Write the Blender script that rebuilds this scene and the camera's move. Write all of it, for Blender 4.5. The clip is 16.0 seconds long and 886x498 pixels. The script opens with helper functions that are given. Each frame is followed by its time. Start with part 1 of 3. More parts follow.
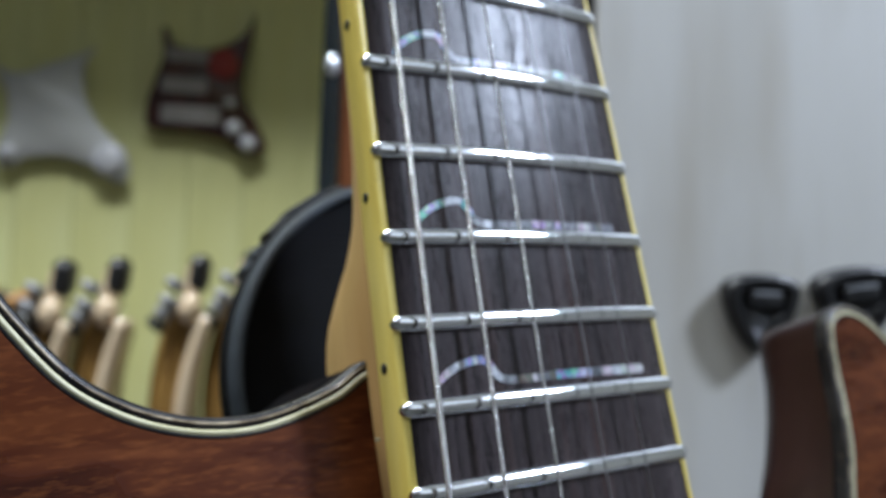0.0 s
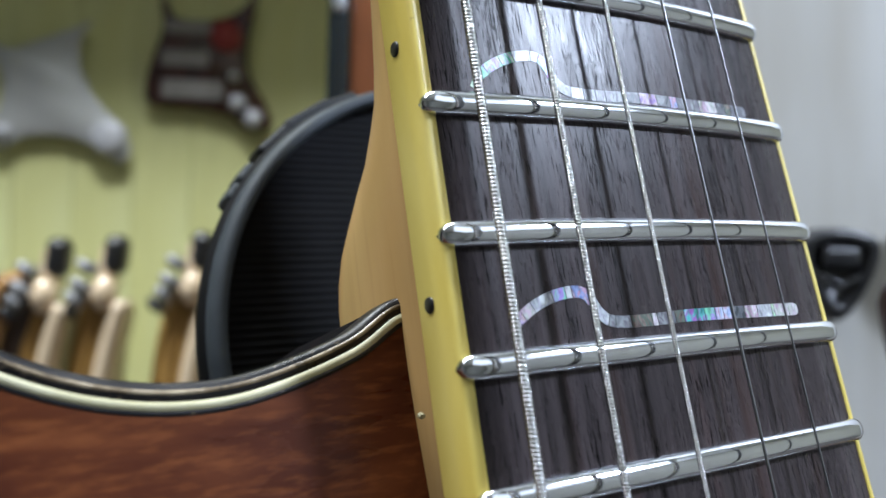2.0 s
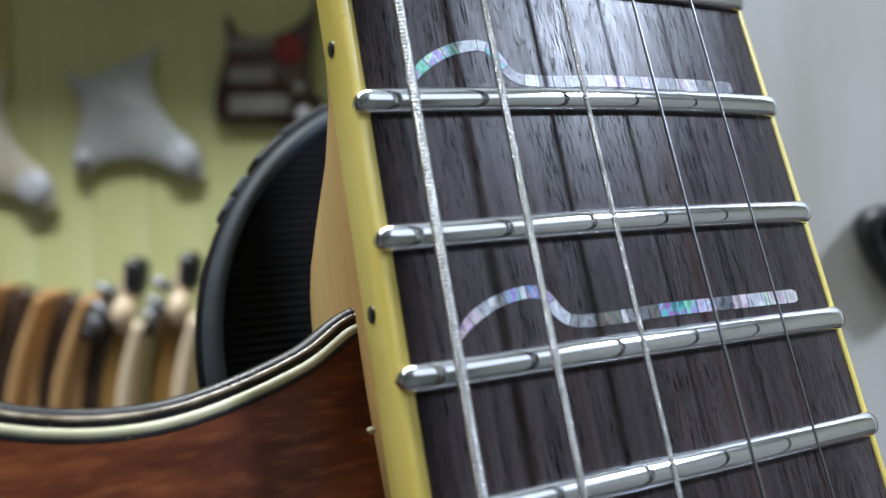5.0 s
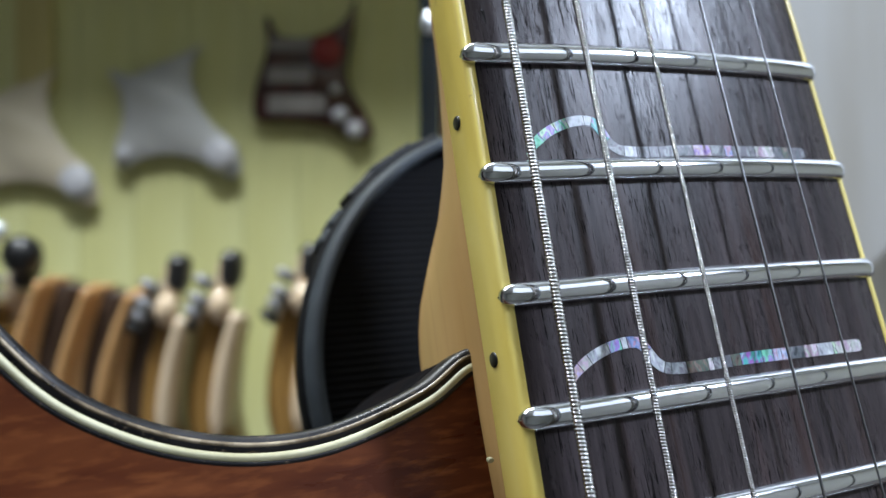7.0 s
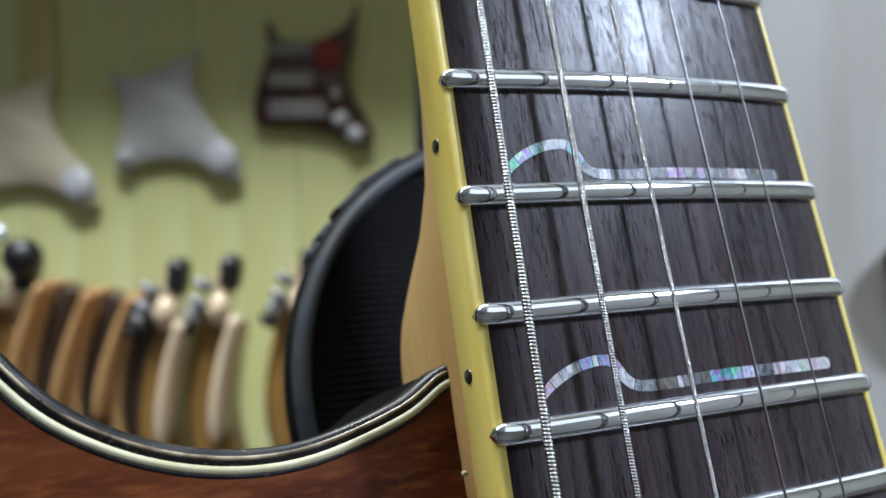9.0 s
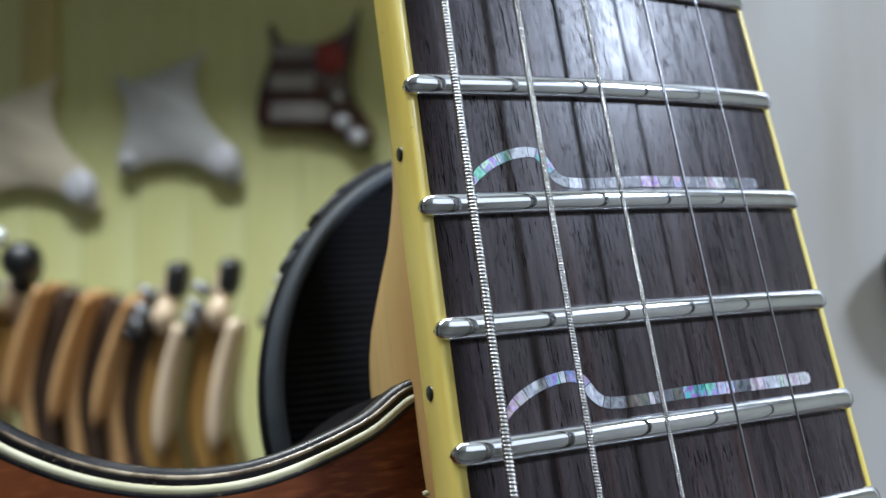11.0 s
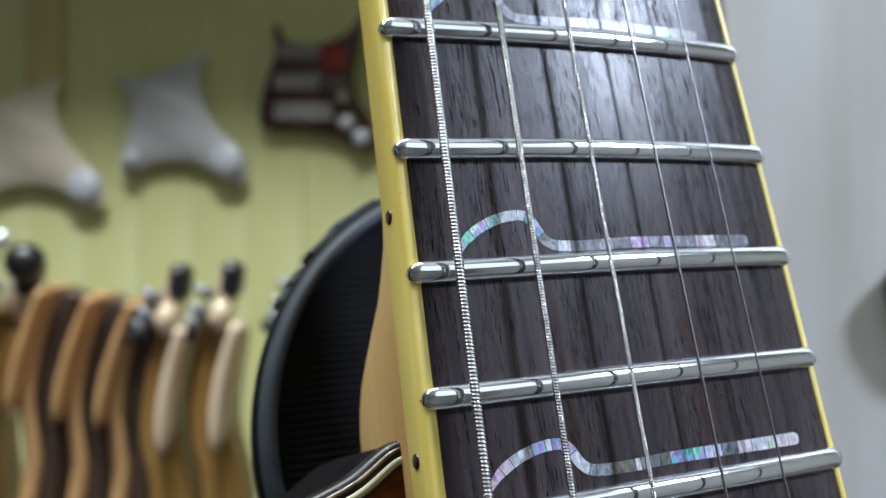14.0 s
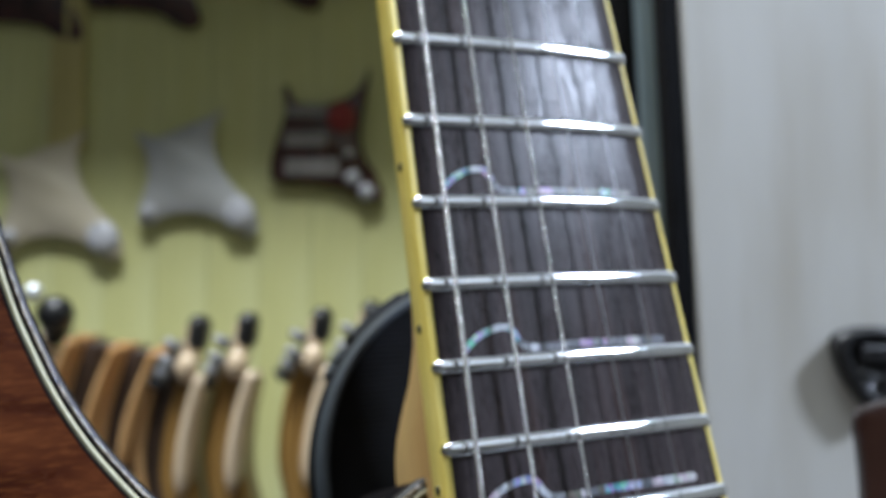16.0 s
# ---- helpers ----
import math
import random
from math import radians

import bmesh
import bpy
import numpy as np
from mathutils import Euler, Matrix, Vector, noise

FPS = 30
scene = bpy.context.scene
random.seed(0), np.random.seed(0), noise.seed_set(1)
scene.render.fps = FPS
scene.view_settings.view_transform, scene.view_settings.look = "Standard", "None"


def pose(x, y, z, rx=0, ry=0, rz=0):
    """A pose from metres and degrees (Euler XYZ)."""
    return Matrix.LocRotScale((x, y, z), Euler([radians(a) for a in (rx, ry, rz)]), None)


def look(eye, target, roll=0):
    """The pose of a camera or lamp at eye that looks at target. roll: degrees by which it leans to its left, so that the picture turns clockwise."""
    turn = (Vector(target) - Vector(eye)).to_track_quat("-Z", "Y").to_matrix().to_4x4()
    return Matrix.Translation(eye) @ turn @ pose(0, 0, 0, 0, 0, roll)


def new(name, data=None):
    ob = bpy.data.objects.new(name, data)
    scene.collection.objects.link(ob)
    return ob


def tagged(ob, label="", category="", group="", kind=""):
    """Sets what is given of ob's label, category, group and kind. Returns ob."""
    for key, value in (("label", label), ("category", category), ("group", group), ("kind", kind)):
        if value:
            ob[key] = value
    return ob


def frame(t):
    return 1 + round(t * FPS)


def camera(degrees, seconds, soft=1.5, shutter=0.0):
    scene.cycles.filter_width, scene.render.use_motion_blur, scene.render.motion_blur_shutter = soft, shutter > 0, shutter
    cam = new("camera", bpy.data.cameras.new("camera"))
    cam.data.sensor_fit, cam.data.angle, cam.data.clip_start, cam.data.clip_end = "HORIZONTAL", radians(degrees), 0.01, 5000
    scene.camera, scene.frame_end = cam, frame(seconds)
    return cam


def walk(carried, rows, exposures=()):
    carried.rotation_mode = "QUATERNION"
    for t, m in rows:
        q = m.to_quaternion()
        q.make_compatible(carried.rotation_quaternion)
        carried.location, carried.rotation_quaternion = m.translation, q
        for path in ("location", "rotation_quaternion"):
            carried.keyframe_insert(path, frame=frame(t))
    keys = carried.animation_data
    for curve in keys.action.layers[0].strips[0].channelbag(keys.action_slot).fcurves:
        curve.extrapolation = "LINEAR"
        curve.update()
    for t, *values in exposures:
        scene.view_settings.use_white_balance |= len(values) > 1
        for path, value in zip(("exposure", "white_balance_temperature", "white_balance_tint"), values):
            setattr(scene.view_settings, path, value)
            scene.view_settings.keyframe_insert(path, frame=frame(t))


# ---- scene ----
cam = camera(53.44, 16.0)
cam.data.dof.use_dof = True
cam.data.dof.focus_distance = 0.092
cam.data.dof.aperture_fstop = 22.0
BASE = 1.25  # height of the nineteenth fret above the shop floor
PATH = [
    (0.0, -0.03666, -0.13409, 1.26949, 90.989, -2.627, -7.846),
    (0.5, -0.03538, -0.13456, 1.27175, 91.166, -2.229, -7.878),
    (1.0, -0.03679, -0.13053, 1.26988, 91.133, -1.890, -7.650),
    (1.5, -0.03666, -0.11105, 1.26582, 91.316, -1.338, -7.517),
    (2.0, -0.03609, -0.08788, 1.25916, 90.069, -1.733, -7.164),
    (2.5, -0.03481, -0.07881, 1.25636, 90.874, -0.480, -4.789),
    (3.0, -0.03511, -0.07843, 1.25409, 89.992, -0.258, -4.361),
    (3.5, -0.02959, -0.08557, 1.25634, 90.136, 0.494, -3.450),
    (6.0, -0.02255, -0.08432, 1.26191, 89.811, 1.072, -1.109),
    (6.5, -0.02822, -0.09494, 1.26438, 89.731, 0.530, -0.725),
    (7.0, -0.03252, -0.09629, 1.26558, 89.808, 0.225, -0.245),
    (7.5, -0.02939, -0.09886, 1.26705, 89.870, -0.051, 0.125),
    (8.0, -0.02852, -0.09572, 1.26570, 89.895, -0.114, -0.068),
    (8.5, -0.02864, -0.09721, 1.26672, 90.167, 0.071, -0.127),
    (9.0, -0.02995, -0.09936, 1.26742, 89.996, -0.092, -0.145),
    (9.5, -0.02801, -0.09882, 1.26838, 89.934, -0.204, 0.083),
    (10.0, -0.02718, -0.09876, 1.26861, 90.176, -0.134, 0.181),
    (12.5, -0.02295, -0.09075, 1.26792, 90.129, -0.584, 0.533),
    (13.0, -0.02378, -0.09043, 1.26796, 89.921, -0.629, 0.684),
    (13.5, -0.02421, -0.09200, 1.27045, 89.942, -0.425, 0.564),
    (14.0, -0.02371, -0.09636, 1.27591, 89.826, -0.615, 0.528),
    (14.5, -0.02554, -0.10247, 1.28029, 90.880, -0.516, 0.654),
    (15.0, -0.02674, -0.11065, 1.28509, 91.440, -0.547, 0.711),
    (15.5, -0.02604, -0.12463, 1.29017, 92.164, -0.792, 0.783),
    (16.0, -0.02535, -0.14688, 1.28609, 92.457, -0.624, 0.497),
]
walk(cam, [(t, pose(x, y, z, rx, ry, rz)) for t, x, y, z, rx, ry, rz in PATH],
     exposures=[(0.0, -0.14), (1.0, -0.06), (1.5, 0.0), (2.0, 0.17), (2.5, 0.36), (3.0, 0.46), (3.5, 0.06), (6.0, 0.05), (8.0, 0.02), (10.0, 0.05), (12.5, 0.04), (14.0, 0.09), (15.0, 0.02), (16.0, -0.08)])

# ---- light ----
world = bpy.data.worlds.new("world")
scene.world = world
world.use_nodes = True
world.node_tree.nodes["Background"].inputs[0].default_value = (0.75, 0.85, 1.0, 1)
world.node_tree.nodes["Background"].inputs[1].default_value = 0.02


def area_lamp(name, eye, target, w, h, watts, colour):
    data = bpy.data.lights.new(name, "AREA")
    data.shape, data.size, data.size_y, data.energy, data.color = "RECTANGLE", w, h, watts, colour
    ob = new(name, data)
    ob.matrix_world = look(eye, target)
    return ob


area_lamp("tube_lamp", (1.156, -0.343, BASE + 1.075), (0, 0, BASE), 0.16, 0.24, 32, (0.74, 0.87, 1.12))
area_lamp("wall_lamp", (-0.45, 0.20, BASE + 1.35), (-0.35, 0.60, BASE), 0.9, 0.10, 44, (0.92, 1.0, 1.06))
# Added fill for the neck's left side, turned away to spare the wall.
area_lamp("side_fill", (-0.80, -0.10, BASE + 0.95), (-0.20, -0.70, BASE + 0.40), 0.5, 0.3, 6, (0.92, 0.96, 1.10))
# Added unseen fill that gives the frets something bright to reflect.
area_lamp("ceiling_fill", (1.25, -1.45, BASE + 1.45), (1.25, -1.45, BASE), 2.2, 1.5, 13, (0.84, 0.95, 1.10))

# ---- materials ----
def material(name, colour, rough=0.5, metal=0.0, coat=0.0, gloss=0.5):
    m = bpy.data.materials.new(name)
    m.use_nodes = True
    b = m.node_tree.nodes["Principled BSDF"]
    b.inputs["Base Color"].default_value = (*colour, 1)
    b.inputs["Roughness"].default_value = rough
    b.inputs["Metallic"].default_value = metal
    b.inputs["Coat Weight"].default_value = coat
    b.inputs["Specular IOR Level"].default_value = gloss
    b.inputs["Coat Roughness"].default_value = 0.06
    return m


def grained(name, stops, scale, stretch, rough=(0.35, 0.55), bump=0.15, depth=0.0003, metal=0.0, coat=0.0,
            fine=None, fine_mix=0.35, detail=8.0, distortion=0.3, gloss=0.5):
    """Two scales of noise through a colour ramp, with relief. stretch: scale per axis; fine: (scale, stretch, colour)."""
    m = material(name, stops[0][1], rough[0], metal, coat, gloss)
    nt = m.node_tree
    n, l = nt.nodes, nt.links
    b = n["Principled BSDF"]
    tc = n.new("ShaderNodeTexCoord")
    mp = n.new("ShaderNodeMapping")
    mp.inputs["Scale"].default_value = stretch
    l.new(tc.outputs["Object"], mp.inputs["Vector"])
    no = n.new("ShaderNodeTexNoise")
    no.inputs["Scale"].default_value = scale
    no.inputs["Detail"].default_value = detail
    no.inputs["Distortion"].default_value = distortion
    l.new(mp.outputs[0], no.inputs["Vector"])
    ramp = n.new("ShaderNodeValToRGB")
    el = ramp.color_ramp.elements
    el[0].position, el[0].color = stops[0][0], (*stops[0][1], 1)
    el[1].position, el[1].color = stops[-1][0], (*stops[-1][1], 1)
    for p, c in stops[1:-1]:
        e = el.new(p)
        e.color = (*c, 1)
    l.new(no.outputs["Fac"], ramp.inputs[0])
    colour = ramp.outputs[0]
    height = no.outputs["Fac"]
    if fine:
        fs, fst, fc, lo, hi = fine
        mp2 = n.new("ShaderNodeMapping")
        mp2.inputs["Scale"].default_value = fst
        l.new(tc.outputs["Object"], mp2.inputs["Vector"])
        n2 = n.new("ShaderNodeTexNoise")
        n2.inputs["Scale"].default_value = fs
        n2.inputs["Detail"].default_value = 4
        l.new(mp2.outputs[0], n2.inputs["Vector"])
        mr = n.new("ShaderNodeMapRange")
        mr.inputs[1].default_value, mr.inputs[2].default_value = lo, hi
        l.new(n2.outputs["Fac"], mr.inputs[0])
        mx = n.new("ShaderNodeMix")
        mx.data_type = "RGBA"
        mx.inputs[7].default_value = (*fc, 1)
        ml = n.new("ShaderNodeMath")
        ml.operation = "MULTIPLY"
        ml.inputs[1].default_value = fine_mix
        l.new(mr.outputs[0], ml.inputs[0])
        l.new(ml.outputs[0], mx.inputs[0])
        l.new(colour, mx.inputs[6])
        colour = mx.outputs[2]
        height = mr.outputs[0]
    l.new(colour, b.inputs["Base Color"])
    rr = n.new("ShaderNodeMapRange")
    rr.inputs[1].default_value, rr.inputs[2].default_value = 0.3, 0.7
    rr.inputs[3].default_value, rr.inputs[4].default_value = rough
    l.new(no.outputs["Fac"], rr.inputs[0])
    l.new(rr.outputs[0], b.inputs["Roughness"])
    if bump:
        bp = n.new("ShaderNodeBump")
        bp.inputs["Strength"].default_value = bump
        bp.inputs["Distance"].default_value = depth
        bp.invert = bool(fine)
        l.new(height, bp.inputs["Height"])
        l.new(bp.outputs[0], b.inputs["Normal"])
    return m


def rosewood():
    """Dark board with long fibres, reddish bands and short open pores along the neck."""
    m = material("rosewood", (0.03, 0.02, 0.02), 0.3, gloss=0.30)
    n, l = m.node_tree.nodes, m.node_tree.links
    b = n["Principled BSDF"]
    tc = n.new("ShaderNodeTexCoord")

    def noise(scale, stretch, detail=4.0, distortion=0.0):
        mp = n.new("ShaderNodeMapping")
        mp.inputs["Scale"].default_value = stretch
        l.new(tc.outputs["Object"], mp.inputs["Vector"])
        t = n.new("ShaderNodeTexNoise")
        t.inputs["Scale"].default_value = scale
        t.inputs["Detail"].default_value = detail
        t.inputs["Distortion"].default_value = distortion
        l.new(mp.outputs[0], t.inputs["Vector"])
        return t.outputs["Fac"]

    def span(fac, lo, hi, to_lo=0.0, to_hi=1.0):
        r = n.new("ShaderNodeMapRange")
        for i, v in enumerate((lo, hi, to_lo, to_hi)):
            r.inputs[i + 1].default_value = v
        l.new(fac, r.inputs[0])
        return r.outputs[0]

    def mix(fac, one, two):
        x = n.new("ShaderNodeMix")
        x.data_type = "RGBA"
        l.new(fac, x.inputs[0])
        for slot, c in ((6, one), (7, two)):
            if isinstance(c, tuple):
                x.inputs[slot].default_value = (*c, 1)
            else:
                l.new(c, x.inputs[slot])
        return x.outputs[2]

    def math_node(kind, one, two):
        x = n.new("ShaderNodeMath")
        x.operation = kind
        for slot, c in ((0, one), (1, two)):
            if isinstance(c, float):
                x.inputs[slot].default_value = c
            else:
                l.new(c, x.inputs[slot])
        return x.outputs[0]

    streak = span(noise(230, (3.2, 1.0, 0.07), 8.0, 0.3), 0.32, 0.70)
    colour = mix(streak, (0.017, 0.0135, 0.014), (0.060, 0.047, 0.049))
    bands = span(noise(75, (3.0, 1.0, 0.05), 3.0), 0.52, 0.68, 0.0, 0.40)
    colour = mix(bands, colour, (0.058, 0.026, 0.020))
    fibre = span(noise(2600, (4.0, 1.0, 0.025), 3.0), 0.52, 0.68, 0.0, 0.28)
    colour = mix(fibre, colour, (0.080, 0.064, 0.063))
    clumps = span(noise(160, (2.0, 1.0, 0.25), 3.0), 0.35, 0.65, -0.06, 0.03)
    long_pores = span(math_node("ADD", noise(1800, (4.4, 1.0, 0.20), 3.0), clumps), 0.59, 0.64)
    short_pores = span(math_node("ADD", noise(2900, (3.6, 1.0, 0.30), 2.0), clumps), 0.62, 0.67, 0.0, 0.7)
    pores = math_node("MAXIMUM", long_pores, short_pores)
    l.new(mix(pores, colour, (0.004, 0.003, 0.003)), b.inputs["Base Color"])
    rough = math_node("ADD", span(noise(420, (2.0, 1.0, 0.4), 5.0), 0.3, 0.7, 0.24, 0.36), math_node("MULTIPLY", pores, 0.30))
    l.new(rough, b.inputs["Roughness"])
    l.new(span(pores, 0.0, 1.0, 0.19, 0.03), b.inputs["Specular IOR Level"])
    bp = n.new("ShaderNodeBump")
    bp.inputs["Strength"].default_value = 0.8
    bp.inputs["Distance"].default_value = 0.00007
    bp.invert = True
    l.new(math_node("SUBTRACT", pores, math_node("MULTIPLY", fibre, 0.15)), bp.inputs["Height"])
    l.new(bp.outputs[0], b.inputs["Normal"])
    return m


ROSEWOOD = rosewood()
MAHOGANY = grained("mahogany", [(0.28, (0.026, 0.006, 0.003)), (0.44, (0.054, 0.013, 0.005)), (0.57, (0.080, 0.021, 0.007)), (0.72, (0.125, 0.036, 0.011))],
                   110, (0.45, 1.2, 1.6), (0.24, 0.36), 0.15, 0.00004, coat=0.0, gloss=0.10, detail=14.0, distortion=0.5,
                   fine=(820, (0.40, 1.0, 1.7), (0.23, 0.075, 0.022), 0.48, 0.80), fine_mix=0.42)
WORN_EDGE = grained("worn_tan_edge", [(0.34, (0.02, 0.014, 0.010)), (0.48, (0.15, 0.11, 0.065)), (0.64, (0.36, 0.29, 0.19))], 260, (1, 1, 1), (0.18, 0.34), 0.2, 0.00005, coat=0.2)
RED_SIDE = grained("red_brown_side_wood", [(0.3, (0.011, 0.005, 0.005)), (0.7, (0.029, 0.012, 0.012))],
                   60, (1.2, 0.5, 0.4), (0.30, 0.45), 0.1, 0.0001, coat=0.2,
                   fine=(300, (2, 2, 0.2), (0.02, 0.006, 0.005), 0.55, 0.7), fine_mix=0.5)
# Near-black copy of the side wood: shade and reflection put into the colour.
SHADED_SIDE = grained("shaded_side_wood", [(0.3, (0.0025, 0.0025, 0.003)), (0.7, (0.006, 0.0055, 0.0065))],
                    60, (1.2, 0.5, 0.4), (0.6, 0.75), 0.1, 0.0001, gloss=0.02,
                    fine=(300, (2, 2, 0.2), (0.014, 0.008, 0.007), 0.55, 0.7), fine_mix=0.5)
MAPLE = grained("neck_maple", [(0.3, (0.44, 0.262, 0.092)), (0.55, (0.50, 0.305, 0.113)), (0.75, (0.56, 0.350, 0.138))],
                60, (3, 3, 0.3), (0.32, 0.45), 0.12, 0.00006, coat=0.25,
                fine=(380, (2.5, 2.5, 0.12), (0.36, 0.18, 0.06), 0.56, 0.72), fine_mix=0.22)
CREAM = grained("aged_cream_binding", [(0.3, (0.62, 0.46, 0.085)), (0.5, (0.73, 0.57, 0.13)), (0.72, (0.80, 0.66, 0.21))],
                75, (1, 1, 0.35), (0.30, 0.46), 0.08, 0.00005, coat=0.08,
                fine=(900, (1, 1, 1), (0.38, 0.24, 0.06), 0.70, 0.78), fine_mix=0.6)
PALE = grained("pale_purfling", [(0.3, (0.36, 0.33, 0.19)), (0.7, (0.50, 0.47, 0.31))], 200, (1, 1, 1), (0.3, 0.42), 0.05, 0.00004)
BLACK = grained("gloss_black_lacquer", [(0.3, (0.006, 0.006, 0.007)), (0.7, (0.020, 0.018, 0.018))], 150, (1, 1, 1), (0.26, 0.46), 0.2, 0.00008, coat=0.0, gloss=0.28,
                fine=(1500, (1, 1, 1), (0.28, 0.21, 0.14), 0.62, 0.72), fine_mix=0.40)
DOT = material("black_dot", (0.012, 0.012, 0.012), 0.35)
STEEL = grained("fret_nickel", [(0.3, (0.64, 0.66, 0.69)), (0.7, (0.78, 0.80, 0.83))], 180, (0.4, 1, 3), (0.05, 0.12), 0.05, 0.00002, metal=1.0,
                fine=(1100, (0.25, 1, 1), (0.50, 0.50, 0.50), 0.58, 0.75), fine_mix=0.4)
STRING_STEEL = material("string_steel", (0.24, 0.24, 0.245), 0.36, 1.0)
WOUND = material("wound_nickel", (0.42, 0.415, 0.40), 0.24, 1.0)
RUBBER = grained("black_rubber", [(0.3, (0.005, 0.006, 0.006)), (0.7, (0.012, 0.013, 0.014))], 120, (1, 1, 1), (0.5, 0.65), 0.1, 0.0001, gloss=0.22)
GREY_RIM = grained("dark_grey_plastic", [(0.3, (0.022, 0.028, 0.034)), (0.7, (0.038, 0.047, 0.055))], 160, (1, 1, 1), (0.55, 0.7), 0.08, 0.0001, gloss=0.3)
GRILLE = grained("black_grille", [(0.3, (0.003, 0.003, 0.003)), (0.7, (0.007, 0.007, 0.008))], 120, (1, 1, 1), (0.6, 0.75), 0.1, 0.0001, gloss=0.10)
CHROME = material("chrome", (0.50, 0.50, 0.51), 0.42, 1.0)
# Chrome of the round tuner, also used for the painted glint behind the neck.
CHROME_AND_GLINT = material("chrome_and_glint", (0.86, 0.90, 0.94), 0.30, 0.6)
DULL_METAL = grained("dull_metal", [(0.3, (0.20, 0.20, 0.21)), (0.7, (0.34, 0.34, 0.35))], 60, (1, 1, 1), (0.45, 0.6), 0.05, 0.0002, metal=0.7)
BLACK_PLASTIC = grained("black_plastic", [(0.3, (0.007, 0.007, 0.008)), (0.7, (0.016, 0.016, 0.017))], 90, (1, 1, 1), (0.28, 0.42), 0.05, 0.0002)
WHITE_BOARD = grained("whitewashed_board", [(0.3, (0.49, 0.47, 0.42)), (0.5, (0.56, 0.545, 0.50)), (0.72, (0.62, 0.605, 0.565))],
                      9, (1.0, 1, 0.35), (0.45, 0.6), 0.12, 0.0006,
                      fine=(26, (1.6, 1.5, 0.22), (0.36, 0.31, 0.23), 0.48, 0.72), fine_mix=0.36)
GREEN_PAINT = grained("pale_green_paint", [(0.3, (0.50, 0.48, 0.175)), (0.5, (0.565, 0.56, 0.26)), (0.7, (0.62, 0.64, 0.36))],
                      4, (2, 1, 0.4), (0.5, 0.65), 0.1, 0.001, fine=(30, (2, 1, 0.2), (0.42, 0.42, 0.20), 0.58, 0.75), fine_mix=0.4)
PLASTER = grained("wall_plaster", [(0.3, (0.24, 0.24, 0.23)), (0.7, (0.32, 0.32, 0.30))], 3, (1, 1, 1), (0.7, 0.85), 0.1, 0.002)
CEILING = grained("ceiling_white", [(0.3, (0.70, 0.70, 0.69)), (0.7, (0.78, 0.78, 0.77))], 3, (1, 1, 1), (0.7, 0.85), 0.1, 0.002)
FLOOR = grained("floor_grey", [(0.3, (0.10, 0.095, 0.09)), (0.7, (0.16, 0.155, 0.145))], 5, (1, 1, 1), (0.4, 0.6), 0.1, 0.001)
COUNTER = grained("counter_wood", [(0.3, (0.035, 0.030, 0.028)), (0.7, (0.070, 0.060, 0.054))], 6, (0.4, 3, 1), (0.35, 0.5), 0.1, 0.0005)
GUARD_GREY = grained("silver_grey_plastic", [(0.3, (0.36, 0.36, 0.35)), (0.7, (0.46, 0.46, 0.45))], 12, (1, 1, 1), (0.3, 0.45), 0.05, 0.0005)
PICKUP_GREY = grained("mid_grey_plastic", [(0.3, (0.20, 0.185, 0.175)), (0.7, (0.29, 0.27, 0.26))], 30, (1, 1, 1), (0.35, 0.5), 0.05, 0.0003)
GUARD_BEIGE = grained("beige_plastic", [(0.3, (0.42, 0.37, 0.27)), (0.7, (0.52, 0.46, 0.35))], 12, (1, 1, 1), (0.3, 0.45), 0.05, 0.0005)
GUARD_DARK = grained("tortoiseshell_plastic", [(0.35, (0.018, 0.008, 0.007)), (0.65, (0.065, 0.018, 0.013))], 60, (1, 1, 1), (0.25, 0.4), 0.05, 0.0003)
RED = grained("red_sticker", [(0.3, (0.22, 0.022, 0.018)), (0.7, (0.29, 0.032, 0.025))], 40, (1, 1, 1), (0.45, 0.6), 0.03, 0.0002)
WHITE_PLASTIC = grained("white_plastic", [(0.3, (0.42, 0.42, 0.45)), (0.7, (0.50, 0.50, 0.53))], 40, (1, 1, 1), (0.2, 0.3), 0.03, 0.0002)
AMBER_WOOD = grained("amber_neck_wood", [(0.3, (0.46, 0.24, 0.09)), (0.7, (0.64, 0.38, 0.17))], 20, (3, 3, 0.4), (0.22, 0.32), 0.1, 0.0004, coat=1.0)
BROWN_NECK = grained("dark_amber_wood", [(0.3, (0.21, 0.11, 0.025)), (0.7, (0.38, 0.215, 0.06))], 20, (3, 3, 0.4), (0.35, 0.5), 0.1, 0.0004)
# Lightened to paint in the near-white highlights on the neck backs.
PALE_WOOD = grained("pale_neck_wood", [(0.3, (0.58, 0.43, 0.28)), (0.7, (0.74, 0.60, 0.43))], 20, (3, 3, 0.4), (0.22, 0.32), 0.1, 0.0004, coat=1.0)
OCHRE_SHADING = grained("ochre_shading", [(0.3, (0.42, 0.35, 0.13)), (0.7, (0.50, 0.43, 0.18))], 20, (3, 3, 0.4), (0.5, 0.65), 0.1, 0.0004)
DARK_WOOD = grained("dark_fretboard_wood", [(0.3, (0.030, 0.018, 0.012)), (0.7, (0.075, 0.042, 0.026))], 30, (3, 3, 0.4), (0.4, 0.55), 0.1, 0.0004)
BROWN_FACE = grained("orange_brown_wood", [(0.3, (0.16, 0.048, 0.016)), (0.7, (0.27, 0.09, 0.032))], 25, (3, 1, 0.3), (0.3, 0.4), 0.1, 0.0003, coat=0.4)
